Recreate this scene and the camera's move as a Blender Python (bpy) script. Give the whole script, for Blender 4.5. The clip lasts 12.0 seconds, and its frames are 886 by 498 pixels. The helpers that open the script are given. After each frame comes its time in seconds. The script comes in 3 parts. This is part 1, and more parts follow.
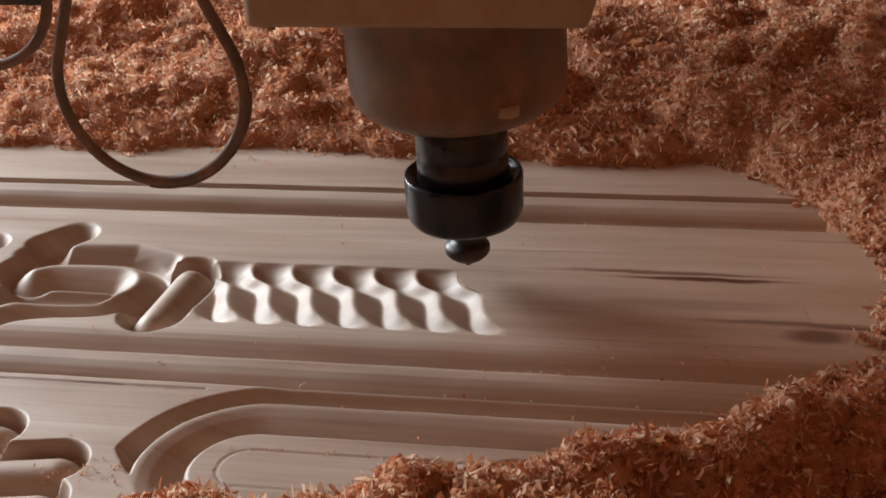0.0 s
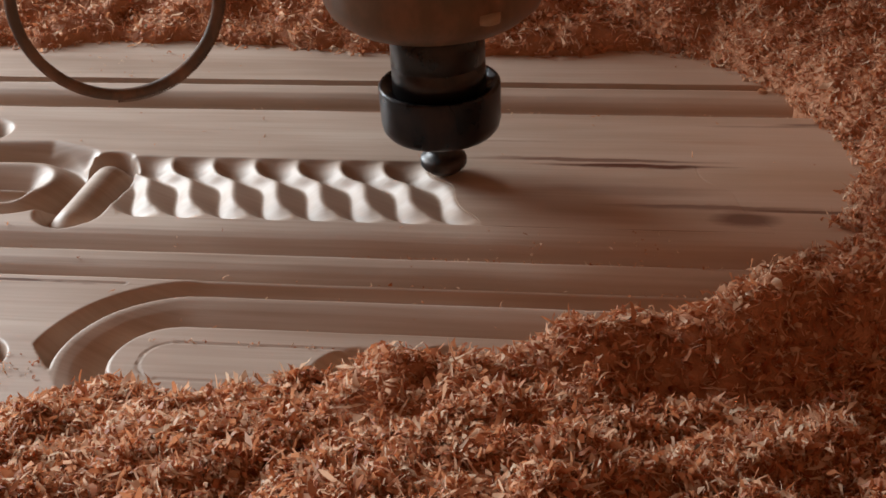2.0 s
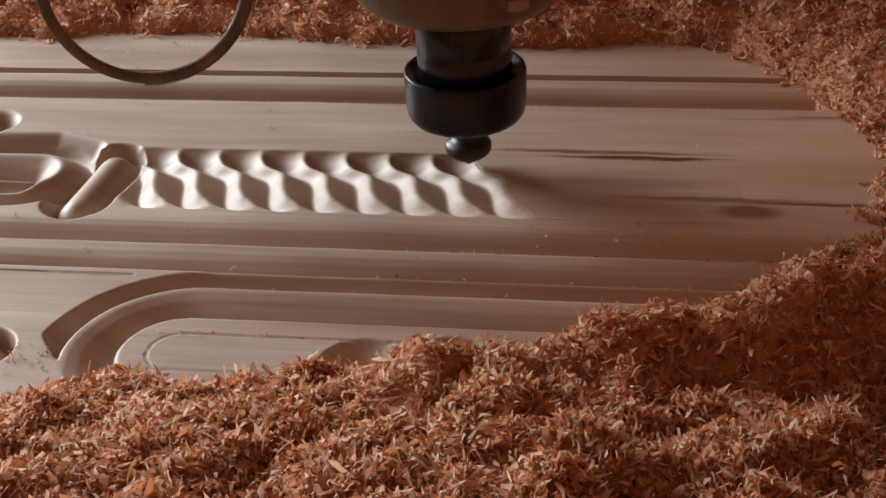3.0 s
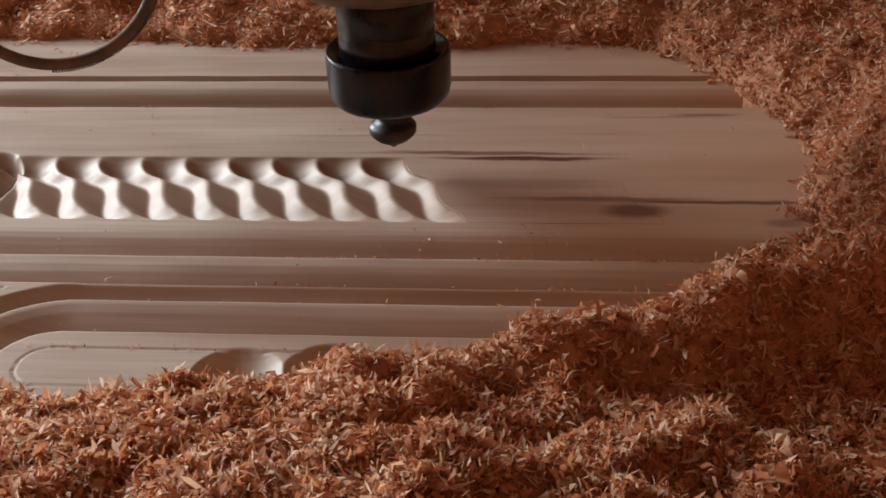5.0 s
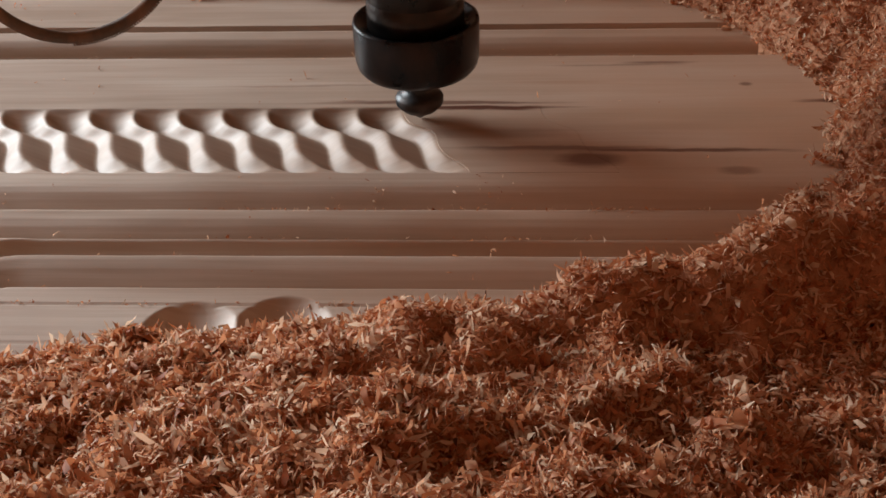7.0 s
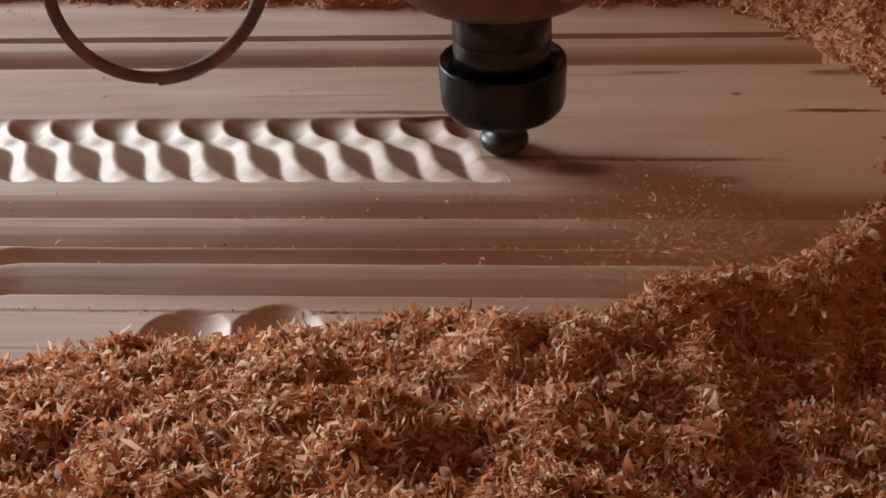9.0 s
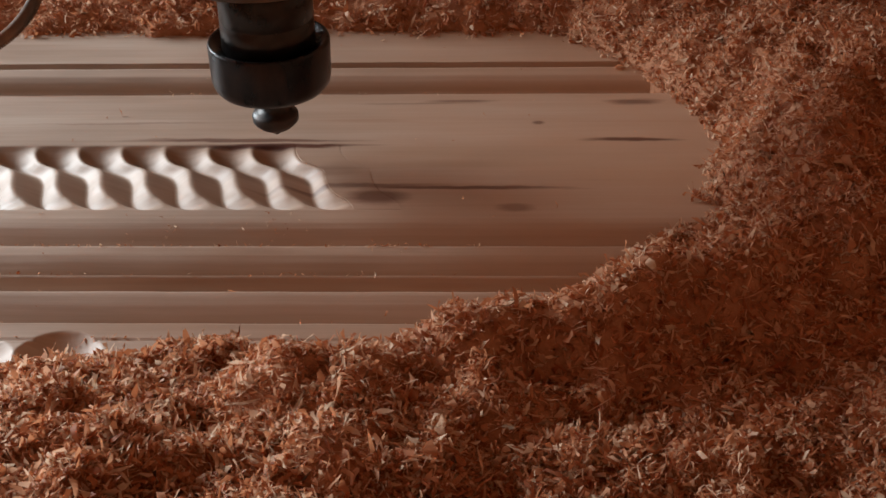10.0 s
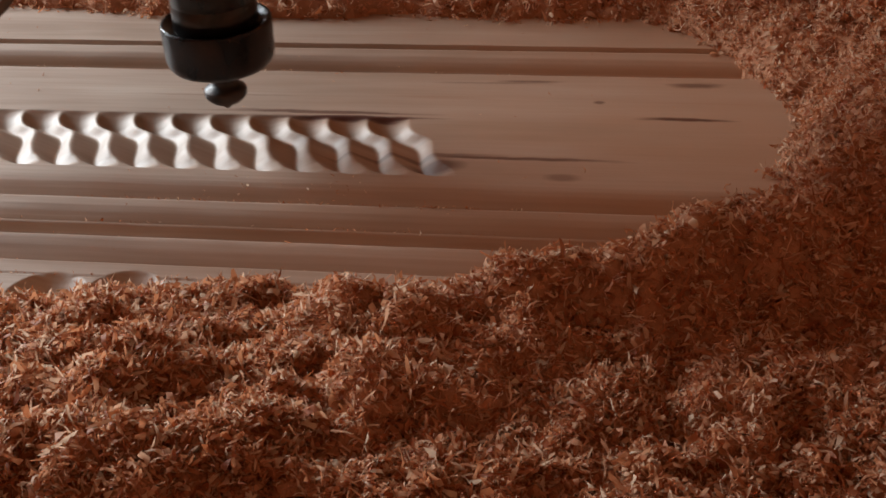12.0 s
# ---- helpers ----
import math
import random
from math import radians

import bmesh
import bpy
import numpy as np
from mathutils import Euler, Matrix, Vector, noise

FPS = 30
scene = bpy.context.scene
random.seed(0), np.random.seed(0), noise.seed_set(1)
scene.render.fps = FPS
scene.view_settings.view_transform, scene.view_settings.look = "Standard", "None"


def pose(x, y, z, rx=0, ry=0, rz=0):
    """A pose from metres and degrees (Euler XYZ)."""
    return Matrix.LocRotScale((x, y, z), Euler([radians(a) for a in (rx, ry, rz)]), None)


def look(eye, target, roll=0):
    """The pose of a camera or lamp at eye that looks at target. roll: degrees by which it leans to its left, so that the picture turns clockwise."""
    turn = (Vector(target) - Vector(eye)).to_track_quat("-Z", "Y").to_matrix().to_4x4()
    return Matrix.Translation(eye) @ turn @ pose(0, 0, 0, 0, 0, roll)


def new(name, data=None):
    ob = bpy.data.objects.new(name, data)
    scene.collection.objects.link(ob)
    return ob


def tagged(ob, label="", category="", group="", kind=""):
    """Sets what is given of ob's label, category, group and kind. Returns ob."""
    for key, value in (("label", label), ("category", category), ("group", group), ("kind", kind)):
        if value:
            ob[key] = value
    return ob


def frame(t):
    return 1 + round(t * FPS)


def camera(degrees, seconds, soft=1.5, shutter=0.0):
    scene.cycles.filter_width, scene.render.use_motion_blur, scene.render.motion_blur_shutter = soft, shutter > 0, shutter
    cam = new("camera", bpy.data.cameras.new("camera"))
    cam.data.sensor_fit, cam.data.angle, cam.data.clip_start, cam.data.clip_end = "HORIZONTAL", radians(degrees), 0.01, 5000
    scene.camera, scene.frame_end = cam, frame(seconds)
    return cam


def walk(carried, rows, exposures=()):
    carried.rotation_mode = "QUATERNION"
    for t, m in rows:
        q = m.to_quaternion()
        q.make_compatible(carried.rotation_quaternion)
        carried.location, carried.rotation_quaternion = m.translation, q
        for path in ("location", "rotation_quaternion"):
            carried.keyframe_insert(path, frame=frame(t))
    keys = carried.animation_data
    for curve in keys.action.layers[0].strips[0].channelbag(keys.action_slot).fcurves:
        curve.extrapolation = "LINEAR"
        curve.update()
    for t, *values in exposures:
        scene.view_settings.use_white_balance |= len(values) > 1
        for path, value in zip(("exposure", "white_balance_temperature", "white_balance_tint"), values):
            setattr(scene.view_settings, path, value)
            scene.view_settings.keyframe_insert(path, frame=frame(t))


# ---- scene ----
cam = camera(34.0, 12.0, soft=1.55, shutter=0.2)
PATH = [
    (0, 0.1748, -0.4278, 0.2477, 63.56, 3.38, 11.22),
    (0.5, 0.1711, -0.4187, 0.2377, 61.64, 3.11, 10.18),
    (1, 0.1725, -0.4244, 0.2409, 61.42, 3.23, 8.91),
    (1.5, 0.1754, -0.4193, 0.2345, 61.06, 3.14, 8.82),
    (2, 0.1752, -0.424, 0.2361, 59.99, 2.9, 8.37),
    (2.5, 0.1726, -0.4266, 0.2382, 59.57, 2.89, 8.46),
    (2.7, 0.1726, -0.4266, 0.2382, 59.57, 2.89, 8.46),
    (4.3, 0.1854, -0.4205, 0.237, 59.67, 2.65, 7.38),
    (4.5, 0.1852, -0.4208, 0.2371, 59.49, 2.85, 6.94),
    (5, 0.188, -0.4168, 0.2331, 59.6, 2.44, 5.45),
    (5.5, 0.1883, -0.4154, 0.2327, 59.11, 2.36, 3.76),
    (6, 0.1887, -0.4143, 0.2307, 58.56, 2.14, 3.29),
    (6.5, 0.1871, -0.4139, 0.2303, 58.17, 2.13, 3.4),
    (6.7, 0.1866, -0.4127, 0.2288, 57.93, 2.03, 3.44),
    (8.3, 0.1952, -0.423, 0.2435, 57.42, 2.55, 3.94),
    (8.5, 0.1952, -0.4213, 0.2413, 57.42, 2.54, 3.97),
    (9, 0.1977, -0.4202, 0.2384, 57.61, 2.47, 4.31),
    (9.5, 0.2098, -0.4179, 0.2413, 57.64, 2.53, 4.15),
    (10, 0.2455, -0.4269, 0.248, 58.04, 1.27, 2.09),
    (10.2, 0.2445, -0.4450, 0.2518, 58.98, 1.70, 3.10),
    (10.5, 0.2408, -0.4773, 0.2583, 60.6, 2.52, 5.1),
    (11, 0.2838, -0.4592, 0.2535, 60.53, 3.3, 9.12),
    (11.5, 0.2918, -0.4589, 0.25, 59.82, 3.2, 9.19),
    (12, 0.2929, -0.4603, 0.2478, 58.97, 3.04, 9.18),
]
walk(cam, [(t, pose(*v)) for t, *v in PATH])

# ---- world and light ----
world = bpy.data.worlds.new("world")
scene.world = world
world.use_nodes = True
wn = world.node_tree.nodes
sky = wn.new("ShaderNodeTexSky")
sky.sky_type, sky.sun_disc = "NISHITA", False
sky.sun_elevation, sky.sun_rotation = radians(32), radians(-50)
wn["Background"].inputs["Strength"].default_value = 0.10
world.node_tree.links.new(sky.outputs[0], wn["Background"].inputs["Color"])
scene.view_settings.exposure = 0.0

# daylight that enters by the open side of the workshop
win = bpy.data.lights.new("window_daylight", "AREA")
win.shape, win.size, win.size_y, win.energy, win.color = "RECTANGLE", 1.01, 0.655, 61.5, (0.86, 0.95, 1.0)
lamp = new("window_daylight", win)
lamp.matrix_world = look((-1.364, 0.734, 0.595), (0.1, 0.02, 0.0))


# ---- materials ----
def material(name, rough=0.6, metal=0.0):
    m = bpy.data.materials.new(name)
    m.use_nodes = True
    b = m.node_tree.nodes["Principled BSDF"]
    b.inputs["Roughness"].default_value, b.inputs["Metallic"].default_value = rough, metal
    return m, m.node_tree.nodes, m.node_tree.links, b


def ramp(nodes, stops):
    r = nodes.new("ShaderNodeValToRGB")
    while len(r.color_ramp.elements) < len(stops):
        r.color_ramp.elements.new(0.5)
    for e, (p, c) in zip(r.color_ramp.elements, stops):
        e.position, e.color = p, (*c, 1)
    return r


def noise_tex(nodes, links, source, scale, stretch=(1, 1, 1), detail=4.0, rough=0.55):
    mp = nodes.new("ShaderNodeMapping")
    mp.inputs["Scale"].default_value = stretch
    links.new(source, mp.inputs["Vector"])
    n = nodes.new("ShaderNodeTexNoise")
    n.inputs["Scale"].default_value, n.inputs["Detail"].default_value, n.inputs["Roughness"].default_value = scale, detail, rough
    links.new(mp.outputs[0], n.inputs["Vector"])
    return n


def mix(nodes, links, kind, fac, a, b):
    m = nodes.new("ShaderNodeMix")
    m.data_type, m.blend_type = "RGBA", kind
    for socket, v in ((m.inputs[0], fac), (m.inputs[6], a), (m.inputs[7], b)):
        if isinstance(v, (int, float)):
            socket.default_value = v
        elif isinstance(v, tuple):
            socket.default_value = (*v, 1)
        else:
            links.new(v, socket)
    return m.outputs[2]


def add_bump(nodes, links, b, height, strength, distance):
    bp = nodes.new("ShaderNodeBump")
    bp.inputs["Strength"].default_value, bp.inputs["Distance"].default_value = strength, distance
    links.new(height, bp.inputs["Height"])
    links.new(bp.outputs[0], b.inputs["Normal"])


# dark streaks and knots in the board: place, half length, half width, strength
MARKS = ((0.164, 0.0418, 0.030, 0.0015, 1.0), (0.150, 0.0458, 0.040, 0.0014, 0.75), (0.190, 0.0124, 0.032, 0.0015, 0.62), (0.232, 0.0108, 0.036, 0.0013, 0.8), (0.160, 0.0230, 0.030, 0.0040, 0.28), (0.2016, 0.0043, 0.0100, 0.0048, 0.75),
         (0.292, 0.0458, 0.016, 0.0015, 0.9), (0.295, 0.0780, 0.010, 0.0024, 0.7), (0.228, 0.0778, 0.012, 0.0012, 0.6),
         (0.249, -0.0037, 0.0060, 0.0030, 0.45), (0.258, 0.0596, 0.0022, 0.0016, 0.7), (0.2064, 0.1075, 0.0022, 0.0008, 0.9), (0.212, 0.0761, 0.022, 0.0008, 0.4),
         (-0.036, -0.0486, 0.04, 0.0005, 0.6), (0.10, 0.060, 0.03, 0.0008, 0.3))


def board_wood():
    m, n, l, b = material("board_wood", 0.46)
    at = n.new("ShaderNodeNewGeometry").outputs["Position"]
    broad = noise_tex(n, l, at, 9.0, (0.55, 5.0, 0.0), 3.0)
    fine = noise_tex(n, l, at, 60.0, (0.25, 9.0, 0.0), 4.0)
    tone = ramp(n, [(0.32, (0.345, 0.245, 0.182)), (0.5, (0.437, 0.326, 0.257)), (0.68, (0.51, 0.405, 0.332))])
    l.new(broad.outputs["Fac"], tone.inputs[0])
    grain = ramp(n, [(0.3, (0.82, 0.78, 0.75)), (0.6, (1, 1, 1))])
    l.new(fine.outputs["Fac"], grain.inputs[0])
    col = mix(n, l, "MULTIPLY", 0.7, tone.outputs[0], grain.outputs[0])
    streak = noise_tex(n, l, at, 22.0, (0.16, 4.2, 0.0), 2.0)
    sr = ramp(n, [(0.66, (0, 0, 0)), (0.74, (1, 1, 1))])
    l.new(streak.outputs["Fac"], sr.inputs[0])
    col = mix(n, l, "MIX", sr.outputs[0], col, (0.26, 0.105, 0.06))
    # sawdust film plus haze of airborne dust, tinted into the part still to be carved
    where = n.new("ShaderNodeSeparateXYZ")
    l.new(at, where.inputs[0])
    film = noise_tex(n, l, at, 26.0, (0.6, 1.4, 0.0), 5.0, 0.65)
    reach = n.new("ShaderNodeMath")
    reach.operation = "MULTIPLY_ADD"
    l.new(film.outputs["Fac"], reach.inputs[0])
    reach.inputs[1].default_value = 0.16
    l.new(where.outputs[0], reach.inputs[2])
    film_haze = ramp(n, [(0.16, (0, 0, 0)), (0.38, (0.66,) * 3)])
    l.new(reach.outputs[0], film_haze.inputs[0])
    col = mix(n, l, "MIX", film_haze.outputs[0], col, (0.51, 0.262, 0.145))
    fray = noise_tex(n, l, at, 55.0, (0.35, 1.2, 0.0), 4.0, 0.7)
    aside = n.new("ShaderNodeMath")
    aside.operation = "MULTIPLY_ADD"
    l.new(fray.outputs["Fac"], aside.inputs[0])
    aside.inputs[1].default_value, aside.inputs[2].default_value = 0.0060, -0.0030
    push = n.new("ShaderNodeCombineXYZ")
    l.new(aside.outputs[0], push.inputs[1])
    pushed = n.new("ShaderNodeVectorMath")
    l.new(at, pushed.inputs[0])
    l.new(push.outputs[0], pushed.inputs[1])
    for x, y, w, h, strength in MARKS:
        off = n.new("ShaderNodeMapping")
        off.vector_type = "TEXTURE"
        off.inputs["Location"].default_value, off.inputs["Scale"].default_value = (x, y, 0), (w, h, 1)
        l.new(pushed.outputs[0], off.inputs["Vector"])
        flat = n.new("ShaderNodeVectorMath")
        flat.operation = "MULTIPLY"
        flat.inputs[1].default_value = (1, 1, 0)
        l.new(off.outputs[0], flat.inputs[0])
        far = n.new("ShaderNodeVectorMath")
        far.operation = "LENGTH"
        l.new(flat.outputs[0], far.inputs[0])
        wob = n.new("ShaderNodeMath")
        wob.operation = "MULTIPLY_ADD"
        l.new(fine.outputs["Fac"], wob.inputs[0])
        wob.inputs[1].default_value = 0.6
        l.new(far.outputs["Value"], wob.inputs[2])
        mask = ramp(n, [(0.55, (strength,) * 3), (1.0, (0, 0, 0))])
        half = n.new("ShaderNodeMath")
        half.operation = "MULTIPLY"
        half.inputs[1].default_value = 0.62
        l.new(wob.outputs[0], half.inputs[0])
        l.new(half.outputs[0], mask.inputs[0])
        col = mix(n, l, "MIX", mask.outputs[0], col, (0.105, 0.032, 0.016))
    l.new(col, b.inputs["Base Color"])
    b.inputs["Specular IOR Level"].default_value = 0.42
    rr = ramp(n, [(0.3, (0.46,) * 3), (0.7, (0.60,) * 3)])
    l.new(fine.outputs["Fac"], rr.inputs[0])
    l.new(rr.outputs[0], b.inputs["Roughness"])
    add_bump(n, l, b, fine.outputs["Fac"], 0.12, 0.0006)
    return m


def chip_wood(name, a, c, e):
    m, n, l, b = material(name, 0.55)
    g = n.new("ShaderNodeNewGeometry")
    tone = ramp(n, [(0.0, a), (0.5, c), (0.90, e), (1.0, (0.92, 0.69, 0.49))])
    l.new(g.outputs["Random Per Island"], tone.inputs[0])
    fine = noise_tex(n, l, g.outputs["Position"], 500.0, (1, 1, 1), 2.0)
    col = mix(n, l, "MULTIPLY", 0.3, tone.outputs[0], fine.outputs["Fac"])
    l.new(col, b.inputs["Base Color"])
    b.inputs["Specular IOR Level"].default_value = 0.28
    thin = n.new("ShaderNodeBsdfTranslucent")
    l.new(col, thin.inputs["Color"])
    both = n.new("ShaderNodeMixShader")
    both.inputs[0].default_value = 0.45
    l.new(b.outputs[0], both.inputs[1])
    l.new(thin.outputs[0], both.inputs[2])
    l.new(both.outputs[0], n["Material Output"].inputs["Surface"])
    return m


def dust_wood():
    m, n, l, b = material("dust_wood", 0.85)
    at = n.new("ShaderNodeNewGeometry").outputs["Position"]
    big = noise_tex(n, l, at, 160.0, (1, 1, 1), 5.0, 0.7)
    tone = ramp(n, [(0.3, (0.33, 0.125, 0.055)), (0.7, (0.54, 0.245, 0.125))])
    l.new(big.outputs["Fac"], tone.inputs[0])
    l.new(tone.outputs[0], b.inputs["Base Color"])
    add_bump(n, l, b, big.outputs["Fac"], 0.9, 0.003)
    return m


def metal_mat(name, colour, rough, metal, dusty, bump=0.1):
    """Metal or paint with fine smears and a film of reddish sawdust."""
    m, n, l, b = material(name, rough, metal)
    at = n.new("ShaderNodeTexCoord").outputs["Object"]
    film = noise_tex(n, l, at, 90.0, (1, 1, 0.6), 5.0, 0.65)
    spots = ramp(n, [(0.42, (0, 0, 0)), (0.78, (dusty, dusty, dusty))])
    l.new(film.outputs["Fac"], spots.inputs[0])
    l.new(mix(n, l, "MIX", spots.outputs[0], colour, (0.34, 0.17, 0.10)), b.inputs["Base Color"])
    rr = ramp(n, [(0.3, (rough * 0.8,) * 3), (0.75, (min(1.0, rough * 1.7),) * 3)])
    l.new(film.outputs["Fac"], rr.inputs[0])
    l.new(rr.outputs[0], b.inputs["Roughness"])
    add_bump(n, l, b, film.outputs["Fac"], bump, 0.0008)
    return m


def plain_paint(name, colour, rough=0.85):
    m, n, l, b = material(name, rough)
    at = n.new("ShaderNodeNewGeometry").outputs["Position"]
    big = noise_tex(n, l, at, 2.5, (1, 1, 1), 6.0)
    lo = ramp(n, [(0.3, tuple(v * 0.8 for v in colour)), (0.7, colour)])
    l.new(big.outputs["Fac"], lo.inputs[0])
    l.new(lo.outputs[0], b.inputs["Base Color"])
    add_bump(n, l, b, big.outputs["Fac"], 0.2, 0.01)
    return m


WOOD = board_wood()
CHIP = chip_wood("chip_wood", (0.46, 0.135, 0.048), (0.80, 0.362, 0.180), (0.97, 0.69, 0.48))
DUST = dust_wood()
NUT = metal_mat("blackened_steel", (0.018, 0.019, 0.022), 0.26, 0.75, 0.12)
NOSE = metal_mat("worn_steel", (0.035, 0.033, 0.032), 0.27, 0.85, 0.14)
BODY = metal_mat("dusty_aluminium", (0.15, 0.088, 0.050), 0.42, 0.45, 0.8, 0.2)
CLAMP = metal_mat("dusty_cast_aluminium", (0.36, 0.26, 0.17), 0.6, 0.15, 0.7, 0.25)
DARK = metal_mat("dark_bracket_steel", (0.035, 0.022, 0.018), 0.5, 0.4, 0.5)
CARBIDE = metal_mat("cutter_steel", (0.045, 0.045, 0.046), 0.42, 0.7, 0.25)
RUBBER = metal_mat("dusty_rubber", (0.10, 0.058, 0.035), 0.7, 0.0, 0.75, 0.4)
PLASTER = plain_paint("wall_plaster", (0.76, 0.43, 0.26))
CONCRETE = plain_paint("floor_concrete", (0.30, 0.21, 0.15))
STEEL_BED = plain_paint("bed_paint", (0.16, 0.15, 0.15), 0.6)


# ---- mesh helpers ----
def part(name, bm, mat, parent=None, label="", smooth=True):
    me = bpy.data.meshes.new(name)
    bm.to_mesh(me)
    bm.free()
    me.materials.append(mat)
    for p in me.polygons:
        p.use_smooth = smooth
    ob = new(name, me)
    if parent:
        ob.parent = parent
    if label:
        ob["label"] = label
    return ob


def quads_object(name, verts, faces, mat, smooth=True):
    me = bpy.data.meshes.new(name)
    me.vertices.add(len(verts))
    me.vertices.foreach_set("co", np.asarray(verts, np.float32).ravel())
    me.loops.add(faces.size)
    me.loops.foreach_set("vertex_index", faces.astype(np.int32).ravel())
    me.polygons.add(len(faces))
    me.polygons.foreach_set("loop_start", np.arange(0, faces.size, 4, dtype=np.int32))
    me.update(calc_edges=True)
    me.materials.append(mat)
    me.polygons.foreach_set("use_smooth", np.full(len(faces), smooth))
    return new(name, me)


def box_bm(x0, x1, y0, y1, z0, z1, bevel=0.0):
    bm = bmesh.new()
    bmesh.ops.create_cube(bm, size=1.0)
    for v in bm.verts:
        v.co = Vector(((x0 + x1) / 2 + v.co.x * (x1 - x0), (y0 + y1) / 2 + v.co.y * (y1 - y0), (z0 + z1) / 2 + v.co.z * (z1 - z0)))
    if bevel:
        bmesh.ops.bevel(bm, geom=bm.edges[:], offset=bevel, segments=2, affect="EDGES", profile=0.6)
    return bm


def lathe_bm(profile, steps=64, cx=0.0, cy=0.0):
    """A solid of revolution about z from (radius, height) pairs."""
    bm = bmesh.new()
    rings = []
    for r, z in profile:
        if r < 1e-6:
            rings.append([bm.verts.new((cx, cy, z))])
        else:
            rings.append([bm.verts.new((cx + r * math.cos(2 * math.pi * i / steps), cy + r * math.sin(2 * math.pi * i / steps), z)) for i in range(steps)])
    for a, b in zip(rings, rings[1:]):
        for i in range(steps):
            j = (i + 1) % steps
            ring = [a[i % len(a)], a[j % len(a)], b[j % len(b)], b[i % len(b)]]
            face = []
            for v in ring:
                if v not in face:
                    face.append(v)
            if len(face) > 2:
                bm.faces.new(face)
    for ends in (rings[0], rings[-1]):
        if len(ends) > 2:
            bm.faces.new(ends)
    bmesh.ops.recalc_face_normals(bm, faces=bm.faces[:])
    return bm


def tube_bm(points, radius, sides=12):
    bm = bmesh.new()
    rings = []
    side = Vector((0, 1, 0))
    for i, p in enumerate(points):
        along = (points[min(i + 1, len(points) - 1)] - points[max(i - 1, 0)]).normalized()
        u = side - along * side.dot(along)
        u.normalize()
        w = along.cross(u)
        rings.append([bm.verts.new(p + u * radius * math.cos(2 * math.pi * k / sides) + w * radius * math.sin(2 * math.pi * k / sides)) for k in range(sides)])
    for a, b in zip(rings, rings[1:]):
        for k in range(sides):
            bm.faces.new((a[k], a[(k + 1) % sides], b[(k + 1) % sides], b[k]))
    bm.faces.new(rings[0])
    bm.faces.new(rings[-1])
    bmesh.ops.recalc_face_normals(bm, faces=bm.faces[:])
    return bm


# ---- the workshop, which closes the place ----
def room():
    x0, x1, y0, y1, z0, z1, w = -1.44, 2.4, -2.2, 2.2, -0.85, 2.1, 0.12
    for name, b, mat in (("floor", (x0, x1, y0, y1, z0 - w, z0), CONCRETE), ("ceiling", (x0, x1, y0, y1, z1, z1 + w), PLASTER),
                         ("wall_north", (x0 - w, x1 + w, y1, y1 + w, z0, z1), PLASTER), ("wall_south", (x0 - w, x1 + w, y0 - w, y0, z0, z1), PLASTER),
                         ("wall_east", (x1, x1 + w, y0, y1, z0, z1), PLASTER)):
        tagged(part(name, box_bm(*b), mat, smooth=False), kind="structure")
    wy0, wy1, wz0, wz1 = 0.19, 1.275, 0.21, 0.99
    bm = bmesh.new()
    me = bpy.data.meshes.new("scratch")
    for b in ((x0 - w, x0, y0, wy0, z0, z1), (x0 - w, x0, wy1, y1, z0, z1), (x0 - w, x0, wy0, wy1, z0, wz0), (x0 - w, x0, wy0, wy1, wz1, z1)):
        box_bm(*b).to_mesh(me)
        bm.from_mesh(me)
    tagged(part("wall_west", bm, PLASTER, smooth=False), kind="structure")
    bed = tagged(part("machine_bed", box_bm(-0.75, 0.95, -0.75, 0.75, -0.12, -0.031, 0.004), STEEL_BED), "grey painted flat router machine bed under sawdust", "machine bed")
    part("base", box_bm(-0.6, 0.8, -0.6, 0.6, -0.85, -0.12, 0.004), STEEL_BED, bed)


room()

# ---- the carved board ----
PITCH = 0.016
ROPE_NEAR, ROPE_FAR = -0.0042, 0.0418
# crest and valley lines of a strand, in pitches, from the near edge (0) to the far one (1)
CREST = ((0.0, 1.62), (0.10, 1.50), (0.16, 1.36), (0.22, 1.16), (0.32, 0.99), (0.42, 0.89), (0.52, 0.83), (0.60, 0.79), (0.665, 0.66), (0.70, 0.40), (0.76, 0.22), (0.87, 0.07), (1.0, 0.0))
VALLEY = ((0.0, 1.12), (0.06, 0.98), (0.12, 0.82), (0.22, 0.68), (0.32, 0.62), (0.42, 0.57), (0.52, 0.50), (0.61, 0.36), (0.66, 0.23), (0.70, 0.09), (0.76, -0.16), (0.87, -0.44), (1.0, -0.54))
ROPE_ORIGIN = 0.0565
ROPE_START, FIRST_CUT = ROPE_ORIGIN - 6.0 * PITCH, ROPE_ORIGIN + 1.0 * PITCH
ROPE_END = FIRST_CUT + 7 * PITCH


def smooth01(v):
    v = np.clip(v, 0, 1)
    return v * v * (3 - 2 * v)


def across_rope(y):
    return np.clip((y - ROPE_NEAR) / (ROPE_FAR - ROPE_NEAR), 0, 1)


def crest_line(y):
    """How far a strand's crest has run to the right, from the far edge to the near one."""
    return PITCH * profile(CREST_CURVE, across_rope(y))


